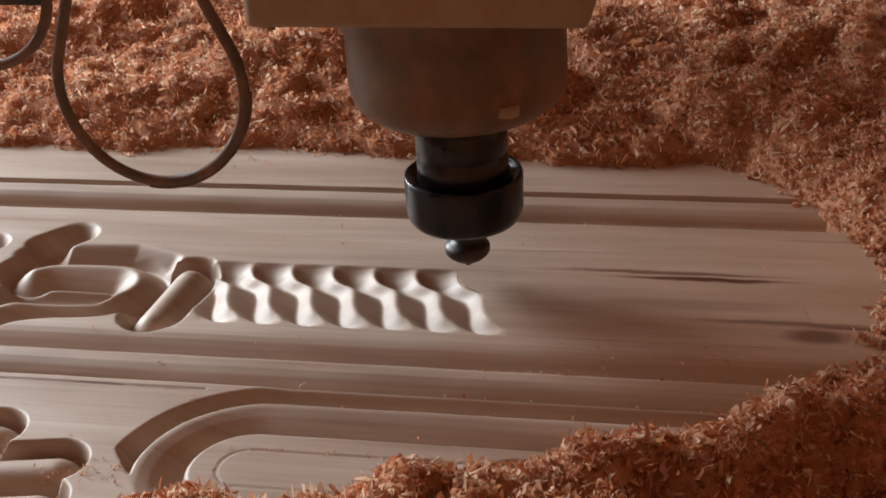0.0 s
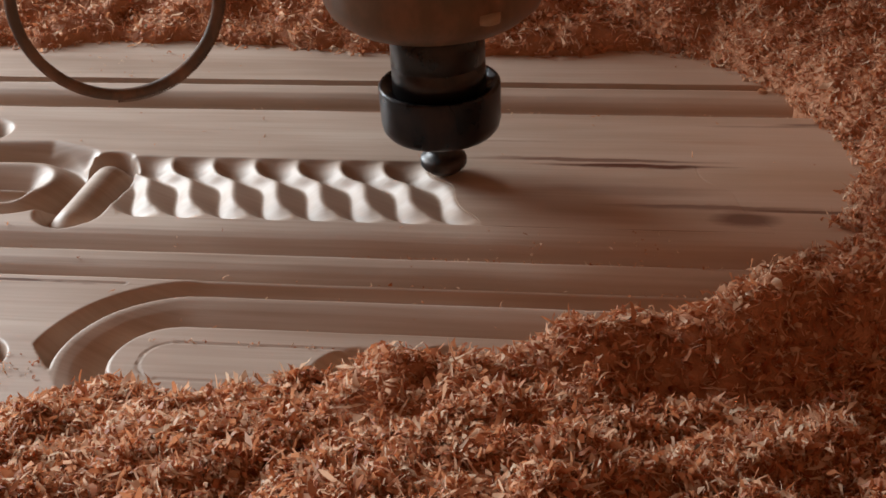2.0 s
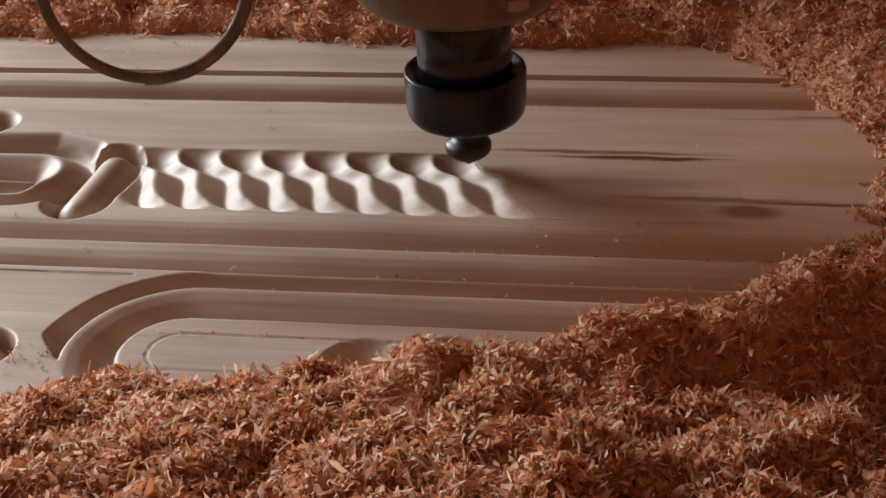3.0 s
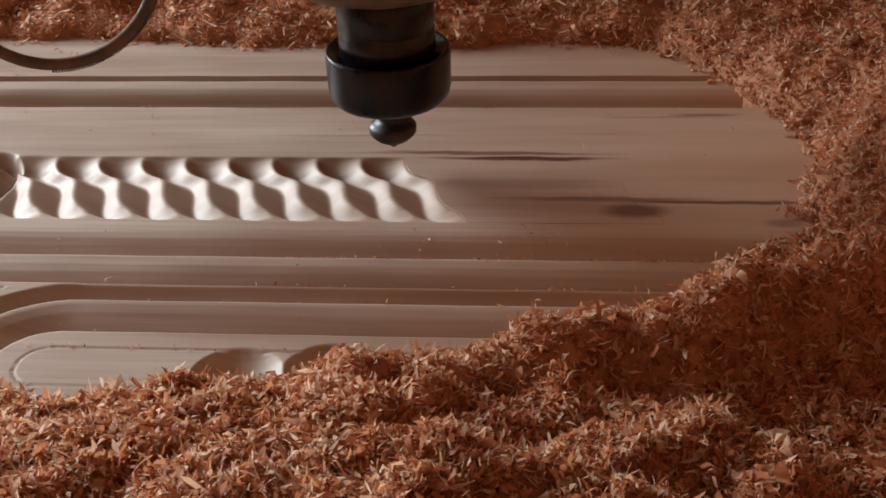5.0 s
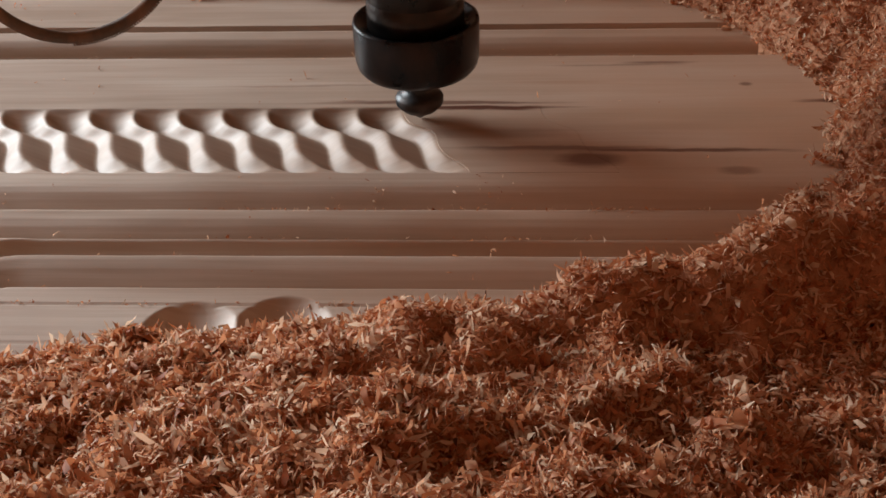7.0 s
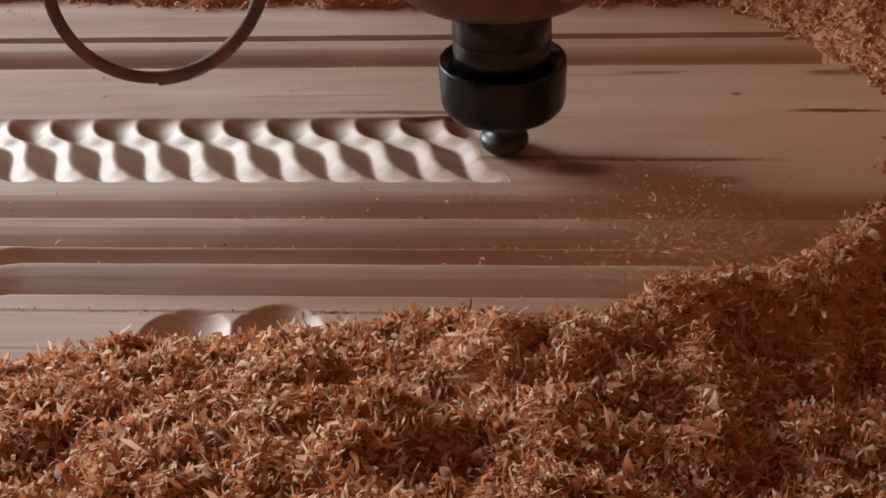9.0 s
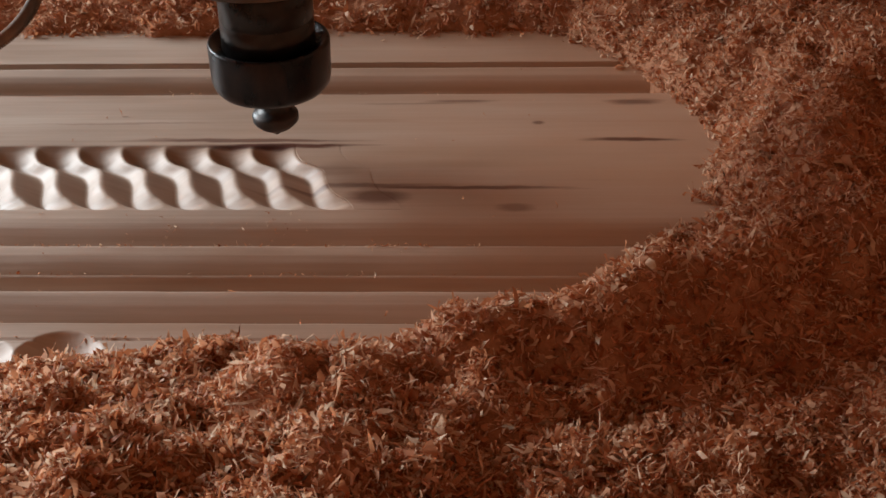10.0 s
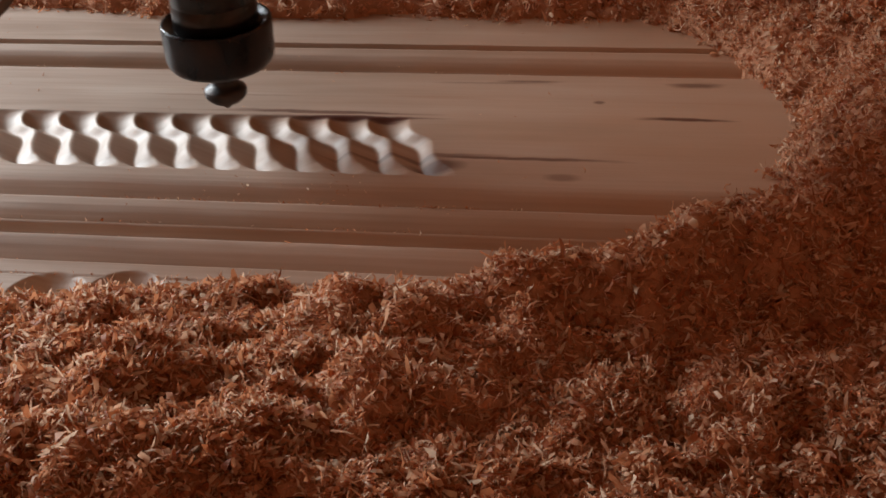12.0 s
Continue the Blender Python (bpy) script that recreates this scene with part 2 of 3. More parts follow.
def rope_height(x, y):
    """Twisted strands: each rises from its valley on the left to a crest and falls off to the right."""
    v = across_rope(y)
    share = profile(CREST_CURVE, v) - profile(VALLEY_CURVE, v)
    f = ((x - crest_line(y) - ROPE_ORIGIN) / PITCH) % 1.0
    fall, rise = np.clip(f / (1 - share), 0, 1), np.clip((f - 1 + share) / share, 0, 1)
    w = smooth01((v - 0.58) / 0.20)
    # small steep facet beside the crest where the flute runs out
    kink = np.clip(1 - (0.20 - v) * 3.4 * (v < 0.20), 0.3, 1)
    tip = np.where(rise < kink, (1 - (1 - rise) ** 1.6) * 0.92, 0.92 * (1 - (1 - kink) ** 1.6) + (rise - kink) / np.maximum(1 - kink, 1e-3) * (1 - 0.92 * (1 - (1 - kink) ** 1.6)))
    near_rise = np.where(v < 0.20, tip, 1 - (1 - rise) ** 1.3)
    near_rise = near_rise * (1 - 0.10 * np.sin(rise * math.pi) * np.exp(-((v - 0.30) / 0.05) ** 2))
    near_fall = 1 - fall ** 1.1
    far_rise, far_fall = rise ** 1.3, (1 - fall) ** 2.2
    up = f > 1 - share
    form = np.where(up, near_rise, near_fall) * (1 - w) + np.where(up, far_rise, far_fall) * w
    scallop = 0.5 - 0.5 * np.cos(2 * math.pi * (f - 0.62))
    depth = (0.0043 + 0.0007 * w) * np.clip((1 - v) / 0.17, 0, 1) ** 0.75 * (0.05 + 0.95 * smooth01((v + 0.02 - 0.045 * scallop) / 0.11))
    return -0.0002 - depth * (1 - form)


def in_rope(x, y):
    along = x - crest_line(y)
    return (y > ROPE_NEAR) & (y < ROPE_FAR) & (along > ROPE_START) & (along < ROPE_END)


def segment_distance(x, y, line):
    best = np.full(x.shape, 9.0)
    for (ax, ay), (bx, by) in zip(line, line[1:]):
        dx, dy = bx - ax, by - ay
        s = np.clip(((x - ax) * dx + (y - ay) * dy) / (dx * dx + dy * dy), 0, 1)
        best = np.minimum(best, np.hypot(x - ax - s * dx, y - ay - s * dy))
    return best


def arc(cx, cy, r, a0, a1, n=10):
    return [(cx + r * math.cos(radians(a0 + (a1 - a0) * i / n)), cy + r * math.sin(radians(a0 + (a1 - a0) * i / n))) for i in range(n + 1)]


SCROLL = [(-0.0930, 0.0300), (-0.0880, 0.0335), (-0.0800, 0.0348)] + arc(-0.0605, 0.0228, 0.0125, 92, -88) + [(-0.0773, 0.0080), (-0.0900, 0.0035), (-0.1000, -0.0060), (-0.115, -0.024)]


def softened(line):
    """The line with its corners cut twice."""
    for _ in range(2):
        cut = [line[0]]
        for (ax, ay), (bx, by) in zip(line, line[1:]):
            cut += [(ax * 0.75 + bx * 0.25, ay * 0.75 + by * 0.25), (ax * 0.25 + bx * 0.75, ay * 0.25 + by * 0.75)]
        line = cut + [line[-1]]
    return line


SCROLL = softened(SCROLL)
INNER = [(-0.0915, 0.0125), (-0.0612, 0.0160)]
BAR = [(-0.0322, -0.0010), (-0.0302, 0.0318)]
HOOK = [(-0.150, 0.046), (-0.124, 0.050)]
HOLES = ((0.0888, -0.0925, 0.0137), (0.1146, -0.0898, 0.0137))
PETALS = (((-0.070, -0.101), (-0.029, -0.093)), ((-0.075, -0.122), (-0.027, -0.112)), ((-0.10, -0.084), (-0.057, -0.078)))


def ornament(x, y, z):
    """A sunk ground with a curling bead and a half-round bar standing in it."""
    def groove(line, r, deep, wall):
        d = segment_distance(x, y, line) - r
        return np.where(d < 0, -deep * smooth01(-d / wall), 0.0)
    ground = np.minimum.reduce([groove(SCROLL, 0.0165, 0.0085, 0.0070), groove(BAR, 0.0132, 0.0085, 0.0046),
                                groove([(-0.0870, 0.0340), (-0.0975, 0.0520), (-0.0900, 0.0612)], 0.0105, 0.0090, 0.0085),
                                groove([(-0.1000, 0.0430), (-0.0600, 0.0455), (-0.0440, 0.0400)], 0.0085, 0.0060, 0.0080), groove(HOOK, 0.0100, 0.0080, 0.006)])
    z = np.minimum(z, ground)
    for line, r, top, drop in ((SCROLL, 0.0108, -0.0006, 1.35), (BAR, 0.0096, -0.0002, 2.0), (HOOK, 0.0070, -0.001, 1.8)):
        d = segment_distance(x, y, line) / r
        z = np.where(d < 1, np.maximum(z, top - 0.0085 * d ** drop), z)
    slot = np.clip(segment_distance(x, y, INNER) / 0.0082, 0, 1)
    return np.where(slot < 1, np.minimum(z, -0.0008 - 0.0085 * np.sqrt(1 - slot * slot)), z)


# heights of the mouldings across the board, and round the sunk panel by the distance from its middle line
ACROSS = ((-0.0449, 0.0), (-0.0446, -0.0012), (-0.0438, -0.0058), (-0.0428, -0.0062), (-0.0412, -0.0050), (-0.0388, -0.0029), (-0.0362, -0.0013), (-0.0332, -0.0003), (-0.0290, 0.0), (-0.0277, -0.0003),
          (-0.0272, -0.0014), (-0.0262, -0.0060), (-0.0252, -0.0065), (-0.0228, -0.0060), (-0.0204, -0.0044), (-0.0178, -0.0026), (-0.0152, -0.0011), (-0.0128, -0.0003), (-0.0105, 0.0), (0.0842, 0.0),
          (0.0855, -0.0008), (0.0880, -0.0052), (0.0940, -0.0046), (0.0953, -0.0024), (0.0970, -0.0006), (0.0995, 0.0008), (0.1050, 0.0016), (0.1062, 0.0012), (0.1072, -0.0020),
          (0.1085, -0.0034), (0.1097, -0.0018), (0.1102, 0.0016))
ROUND = ((0.0, -0.0002), (0.0092, -0.0002), (0.0095, -0.0009), (0.0099, -0.0002), (0.0180, -0.0002), (0.0190, -0.0012), (0.0204, -0.0060), (0.0212, -0.0063), (0.0232, -0.0054), (0.0262, -0.0034), (0.0298, -0.0014), (0.0332, -0.0002), (0.0352, 0.0),
         (0.0360, -0.0010), (0.0374, -0.0060), (0.0384, -0.0065), (0.0402, -0.0054), (0.0426, -0.0028), (0.0444, -0.0005), (0.0450, 0.0))


def profile(table, v):
    a = np.array(table)
    return np.interp(v, a[:, 0], a[:, 1])


def eased(table, wide=0.030):
    """The same table as a curve without corners, 161 steps long."""
    at = np.linspace(0, 1, 161)
    far = np.linspace(-3, 3, 25)
    weight = np.exp(-far ** 2 / 2)
    value = sum(w * profile(table, at + wide * o) for w, o in zip(weight, far)) / weight.sum()
    return np.stack([at, value], -1)


CREST_CURVE, VALLEY_CURVE = eased(CREST), eased(VALLEY)


def board_height(x, y):
    z = profile(ACROSS, y)
    low = y < -0.0448
    z = np.where((y < -0.0482) & (y > -0.0489) & (x < 0.005), -0.0010, z)
    # sunk panel with round end: cove, bead and field follow the outline
    cx, cy = 0.033, -0.0898
    d = np.where(x > cx, np.abs(y - cy), np.hypot(x - cx, y - cy))
    cusp = (x < cx) & (y < -0.0831) & (x < -0.0123 + (-0.0831 - y) * 0.74)
    z = np.where(low & (d < 0.0450) & ~cusp, profile(ROUND, d), z)
    for hx, hy, r in HOLES:
        q = np.hypot(x - hx, y - hy) / r
        z = np.where(q < 1, np.minimum(z, -0.0002 - 0.0058 * np.maximum(0, 1 - q * q)), z)
    petal = np.minimum.reduce([segment_distance(x, y, line) for line in PETALS])
    q = petal / 0.0092
    z = np.where((q < 1.3) & (y < -0.055) & (x < -0.012), np.minimum(z, np.where(q < 1, -0.0012 - 0.0062 * q ** 2.2, -0.0074 * smooth01((1.3 - q) / 0.26))), z)
    z = np.where((x < 0.0) & (y > -0.032) & (y < 0.082), ornament(x, y, z), z)
    z = np.where(in_rope(x, y) & (segment_distance(x, y, BAR) > 0.0115), rope_height(x, y), z)
    return z


def steps(*runs):
    out = []
    for a, b, s in runs:
        out += list(np.arange(a, b - s * 0.25, s))
    return np.array(out + [runs[-1][1]])


def carved_board():
    xs = steps((-0.36, -0.13, 0.006), (-0.13, -0.012, 0.00042), (-0.012, 0.220, 0.00065), (0.220, 0.62, 0.005))
    ys = steps((-0.30, -0.118, 0.006), (-0.118, -0.034, 0.00065), (-0.034, 0.070, 0.00045), (0.070, 0.113, 0.00065), (0.113, 0.34, 0.006))
    X, Y = np.meshgrid(xs, ys, indexing="ij")
    Z = board_height(X, Y)
    # the cutter leaves no knife edges: ease the carved part
    for lo, hi, times in ((-0.13, -0.012, 3), (-0.012, 0.225, 1)):
        i, j = np.searchsorted(xs, (lo, hi))
        a, b = np.searchsorted(ys, (-0.010, 0.078))
        for _ in range(times):
            for axis in (0, 1):
                Z[i:j, a:b] = 0.5 * Z[i:j, a:b] + 0.25 * (np.roll(Z, 1, axis)[i:j, a:b] + np.roll(Z, -1, axis)[i:j, a:b])
    Z = Z + 0.00005 * np.sin(X * 140 + 3 * np.sin(Y * 90))
    nx, ny = X.shape
    verts = np.stack([X, Y, Z], -1).reshape(-1, 3)
    k = np.arange(nx * ny).reshape(nx, ny)
    faces = np.stack([k[:-1, :-1], k[1:, :-1], k[1:, 1:], k[:-1, 1:]], -1).reshape(-1, 4)
    # edge band and underside
    rim = np.concatenate([k[:, 0], k[-1, 1:], k[-2::-1, -1], k[0, -2:0:-1]])
    low = verts[rim].copy()
    low[:, 2] = -0.030
    base = len(verts) + np.arange(len(rim))
    nxt = np.roll(np.arange(len(rim)), -1)
    band = np.stack([rim, base, base[nxt], rim[nxt]], -1)
    verts = np.concatenate([verts, low])
    corner = [base[0], base[nx - 1], base[nx - 1 + ny - 1], base[2 * (nx - 1) + ny - 1]]
    faces = np.concatenate([faces, band, np.array([corner[::-1]])])
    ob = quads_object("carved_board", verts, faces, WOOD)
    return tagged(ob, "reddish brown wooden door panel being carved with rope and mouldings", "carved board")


carved_board()


# ---- uncut wood that the cutter takes away, flute by flute ----
def uncut_wood():
    """For each flute that is cut in the clip, the wood standing in it, in strips from the far edge to the near one."""
    made = []
    rows = 6
    far_y, near_y = ROPE_FAR + 0.0004, ROPE_NEAR - 0.0004
    for k in range(7):
        a0 = FIRST_CUT + PITCH * k
        for r in range(rows):
            far, near = far_y + (near_y - far_y) * r / rows, far_y + (near_y - far_y) * (r + 1) / rows
            bm = bmesh.new()
            grid = []
            for j in range(6):
                y = near + (far - near) * j / 5
                s = -float(crest_line(np.array(y)))
                grid.append([[bm.verts.new((a - s, y, z)) for a, z in pair] for pair in
                             (((a0 + 0.0002, 0.00005), (a0 + 0.0002, -0.0125)), ((a0 + PITCH + 0.0003, 0.00005), (a0 + PITCH + 0.0003, -0.0125)))])
            for a, b in zip(grid, grid[1:]):
                bm.faces.new((a[0][0], a[1][0], b[1][0], b[0][0]))
                bm.faces.new((a[0][1], b[0][1], b[1][1], a[1][1]))
                bm.faces.new((a[0][0], b[0][0], b[0][1], a[0][1]))
                bm.faces.new((a[1][0], a[1][1], b[1][1], b[1][0]))
            bm.faces.new((grid[0][0][0], grid[0][0][1], grid[0][1][1], grid[0][1][0]))
            bm.faces.new((grid[-1][0][0], grid[-1][1][0], grid[-1][1][1], grid[-1][0][1]))
            bmesh.ops.recalc_face_normals(bm, faces=bm.faces[:])
            ob = part("uncut_wood", bm, WOOD, smooth=False)
            tagged(ob, "strip of uncut wood standing in the next rope flute", "wood", "uncut wood of the rope")
            made.append((ob, 0.50 + 1.68 * k + 0.10 * r))
    return made


UNCUT = uncut_wood()


# ---- heaps of shavings ----
def lattice_noise(rng, x, y, cell):
    """Smooth value noise on a lattice."""
    g = rng.random((257, 257))
    fx, fy = x / cell + 40.3, y / cell + 40.7
    i, j = np.floor(fx).astype(int) % 256, np.floor(fy).astype(int) % 256
    u, v = smooth01(fx - np.floor(fx)), smooth01(fy - np.floor(fy))
    return (g[i, j] * (1 - u) + g[i + 1, j] * u) * (1 - v) + (g[i, j + 1] * (1 - u) + g[i + 1, j + 1] * u) * v - 0.5


def near_edge(x):
    return np.interp(x, [-0.3, -0.05, 0.04, 0.10, 0.15, 0.22, 0.30, 0.7], [-0.134, -0.129, -0.114, -0.0935, -0.0945, -0.098, -0.104, -0.104])


def far_edge(x):
    return np.interp(x, [-0.5, -0.1, 0.05, 0.12, 0.2, 0.3, 0.7], [0.148, 0.146, 0.143, 0.140, 0.138, 0.136, 0.134])


def right_edge(y):
    return np.interp(y, [-0.30, -0.125, -0.104, -0.082, -0.066, -0.040, -0.006, 0.03, 0.063, 0.093, 0.112, 0.14, 0.17, 0.5],
                     [0.045, 0.105, 0.164, 0.204, 0.228, 0.248, 0.264, 0.270, 0.270, 0.248, 0.238, 0.212, 0.16, 0.10])


def near_heap(x, y):
    d = near_edge(x) - y
    top = np.interp(x, [-0.1, 0.14, 0.22, 0.30, 0.42], [0.024, 0.052, 0.042, 0.027, 0.014])
    return d, top * (1 - 0.24 * smooth01((d - 0.03) / 0.12) * smooth01((x - 0.12) / 0.12)), 0.078


def far_heap(x, y):
    return y - far_edge(x), np.interp(x, [-0.3, 0.10, 0.22, 0.34], [0.025, 0.027, 0.036, 0.044]), 0.060


def right_heap(x, y):
    d = (x - right_edge(y)) * 0.75
    return d, np.interp(y, [0.02, 0.10], [0.058, 0.036]) * (1 - 0.82 * smooth01((d - 0.018) / 0.09)), 0.040


def heap_height(shape, rng_seed, x, y):
    rng = np.random.default_rng(rng_seed)
    d, top, run = shape(x, y)
    d = d + 0.016 * lattice_noise(rng, x, y, 0.028) + 0.007 * lattice_noise(rng, x, y, 0.009)
    z = top * (1 - np.exp(-np.maximum(d, 0) / run)) + 0.0035 * smooth01(d / 0.004)
    z = z + smooth01(d / 0.03) * (0.011 * lattice_noise(rng, x, y, 0.05) + 0.011 * lattice_noise(rng, x, y, 0.018) + 0.007 * lattice_noise(rng, x, y, 0.008))
    z = np.maximum(z, 0.010 * smooth01((d - 0.01) / 0.02) + 0.002 * lattice_noise(rng, x, y, 0.006))
    return np.where(d > 0, z, -0.012 + np.maximum(d, -0.02) * 0.1), d


def shavings(rng, x, y, z, big):
    """Thin curled ragged flakes, four bent pieces each."""
    n = len(x)
    length = rng.lognormal(math.log(0.0047 * big), 0.48, n).clip(0.0014, 0.0105)
    width = rng.lognormal(math.log(0.00046 * big), 0.62, n).clip(0.00018, 0.0019)
    yaw, tilt, spin = rng.uniform(0, 2 * math.pi, n), rng.normal(0.25, 0.5, n), rng.uniform(-1.4, 1.4, n)
    curl = rng.normal(0, 3.8, n)
    twist = rng.normal(0, 2.0, n)
    ax = np.stack([np.cos(yaw) * np.cos(tilt), np.sin(yaw) * np.cos(tilt), np.sin(tilt)], -1)
    side0 = np.stack([-np.sin(yaw), np.cos(yaw), np.zeros(n)], -1)
    up0 = np.cross(ax, side0)
    side = side0 * np.cos(spin)[:, None] + up0 * np.sin(spin)[:, None]
    up = np.cross(ax, side)
    pts, mid = [], np.zeros((n, 3))
    for i, s in enumerate((-0.5, -0.25, 0.0, 0.25, 0.5)):
        if i:
            bend = curl * (s - 0.125) + rng.normal(0, 0.25, n)
            mid = mid + (ax * np.cos(bend)[:, None] + up * np.sin(bend)[:, None]) * (length * 0.25)[:, None]
        w = side * np.cos(twist * s)[:, None] + up * np.sin(twist * s)[:, None]
        taper = 0.42 if abs(s) > 0.4 else 1.0
        one, two = rng.uniform(0.15, 1.0, n) * taper, rng.uniform(0.15, 1.0, n) * taper
        slip = ax * (length * rng.uniform(-0.09, 0.09, n))[:, None]
        pts += [mid + slip + w * (width * one)[:, None], mid - slip - w * (width * two)[:, None]]
    p = np.stack(pts, 1)
    p = p - p.mean(1, keepdims=True) + np.stack([x, y, z], -1)[:, None, :]
    first = np.arange(n)[:, None] * 10
    faces = np.concatenate([first + np.array([[a, a + 1, a + 3, a + 2]]) for a in (0, 2, 4, 6)])
    return p.reshape(-1, 3), faces


def heap(name, shape, seed, area, count, label, big=1.0, keep=None):
    """A mound of dust with loose shavings lying all over it. keep: limits the area."""
    x0, x1, y0, y1 = area
    top = tagged(new(name), label, "sawdust", kind="stuff")
    xs, ys = np.arange(x0, x1, 0.003), np.arange(y0, y1, 0.003)
    X, Y = np.meshgrid(xs, ys, indexing="ij")
    Z, _ = heap_height(shape, seed, X, Y)
    k = np.arange(X.size).reshape(X.shape)
    faces = np.stack([k[:-1, :-1], k[1:, :-1], k[1:, 1:], k[:-1, 1:]], -1).reshape(-1, 4)
    use = (Z > -0.008).ravel()
    faces = faces[use[faces].any(1)]
    mound = quads_object("mound", np.stack([X, Y, Z], -1).reshape(-1, 3), faces, DUST)
    mound.parent = top
    tagged(mound, kind="stuff")
    rng = np.random.default_rng(seed + 50)
    cx, cy = rng.uniform(x0, x1, count), rng.uniform(y0, y1, count)
    cz, d = heap_height(shape, seed, cx, cy)
    ok = d > -0.002 * rng.random(count)
    cx, cy, cz = cx[ok], cy[ok], np.maximum(cz[ok], 0.0005) + rng.uniform(-0.0004, 0.0022, ok.sum())
    v, f = shavings(rng, cx, cy, cz, big)
    flakes = quads_object("shavings", v, f, CHIP)
    flakes.parent = top
    tagged(flakes, kind="stuff")
    return top


heap("sawdust_heap", near_heap, 11, (-0.12, 0.50, -0.27, -0.085), 135000, "reddish brown heap of curled wood shavings on the carved board", 1.12)
heap("sawdust_heap", far_heap, 12, (-0.36, 0.52, 0.115, 0.50), 105000, "wide reddish brown bank of wood shavings along the board", 1.1)
DRIFT = heap("sawdust_drift", right_heap, 13, (0.06, 0.50, -0.22, 0.23), 130000, "crescent drift of wood shavings blown ahead of the spindle")


def crumbs():
    """Small bits left along the sharp edges of the mouldings and loose on the flats."""
    rng = np.random.default_rng(77)
    xs, ys = [], []
    for y, n, x0, x1 in ((-0.0277, 90, 0.08, 0.24), (-0.0448, 40, 0.05, 0.24), (-0.0540, 14, 0.0, 0.2), (-0.0706, 10, 0.03, 0.2), (-0.0800, 46, 0.022, 0.175), (0.0842, 14, 0.0, 0.25)):
        xs.append(rng.uniform(x0, x1, n))
        ys.append(y + rng.normal(0, 0.00035, n))
    n = 110
    xs.append(rng.uniform(-0.09, 0.27, n))
    ys.append(rng.uniform(-0.095, 0.135, n))
    for cx, cy, r, n in ((-0.020, -0.096, 0.008, 60), (0.17, -0.020, 0.012, 26), (-0.05, 0.128, 0.02, 18), (0.13, -0.015, 0.01, 12)):
        xs.append(rng.normal(cx, r, n))
        ys.append(rng.normal(cy, r * 0.4, n))
    x, y = np.concatenate(xs), np.concatenate(ys)
    keep = ~((y > ROPE_NEAR - 0.001) & (y < ROPE_FAR + 0.001))
    x, y = x[keep], y[keep]
    z = board_height(x, y) + 0.0005
    v, f = shavings(rng, x, y, z, 0.36)
    ob = quads_object("sawdust_crumbs", v, f, CHIP)
    tagged(ob, "fine wood crumbs scattered along the carved edges", "sawdust", kind="stuff")


crumbs()


def flying_chips():
    """Loose chips that the cutter throws across the board into the drift."""
    rng = np.random.default_rng(5)
    made = []
    for i in range(21):
        v, f = shavings(rng, np.zeros(1), np.zeros(1), np.zeros(1), 0.6)
        ob = quads_object("wood_chip", v, f, CHIP)
        tagged(ob, "small curled wood chip thrown off by the cutter", "wood chip", "chips thrown by the cutter")
        k = i % 7
        t = 0.62 + 1.68 * k + rng.uniform(0, 0.62)
        x0 = 0.07 + 0.016 * k + rng.uniform(0, 0.06)
        y0 = rng.uniform(-0.085, -0.048) if i % 2 else rng.uniform(0.048, 0.130)
        x1, y1 = x0 + rng.uniform(0.10, 0.17), y0 + rng.uniform(-0.10, 0.07)
        made.append((ob, t, x0, y0, x1, y1, rng.uniform(0.015, 0.055), rng.uniform(0, 360)))
    return made


FLYING = flying_chips()


def dust_puffs():
    """Clouds of fine shavings that the air stream lifts off the drift at each cut, and that fall back into it."""
    rng = np.random.default_rng(21)
    made = []
    spots = ((0.225, -0.020), (0.240, -0.020), (0.255, 0.030), (0.265, 0.060), (0.285, 0.0), (0.222, -0.078), (0.310, 0.030))
    for k, (x, y) in enumerate(spots):
        for m in range(3):
            n = 1100
            px, py, pz = rng.normal(0, 0.015, n), rng.normal(0, 0.014, n), np.abs(rng.normal(0, 0.008, n))
            v, f = shavings(rng, px, py, pz, 0.30)
            ob = quads_object("dust_puff", v, f, CHIP)
            tagged(ob, "loose cloud of fine shavings blown off the drift", "sawdust", "blown dust", "stuff")
            t = 0.86 + 1.68 * k + 0.16 * m - (0.3 if k == 5 else 0.0)
            made.append((ob, t, x + 0.022 * m, y + rng.uniform(-0.012, 0.012), rng.uniform(0.010, 0.020)))
    return made


PUFFS = dust_puffs()


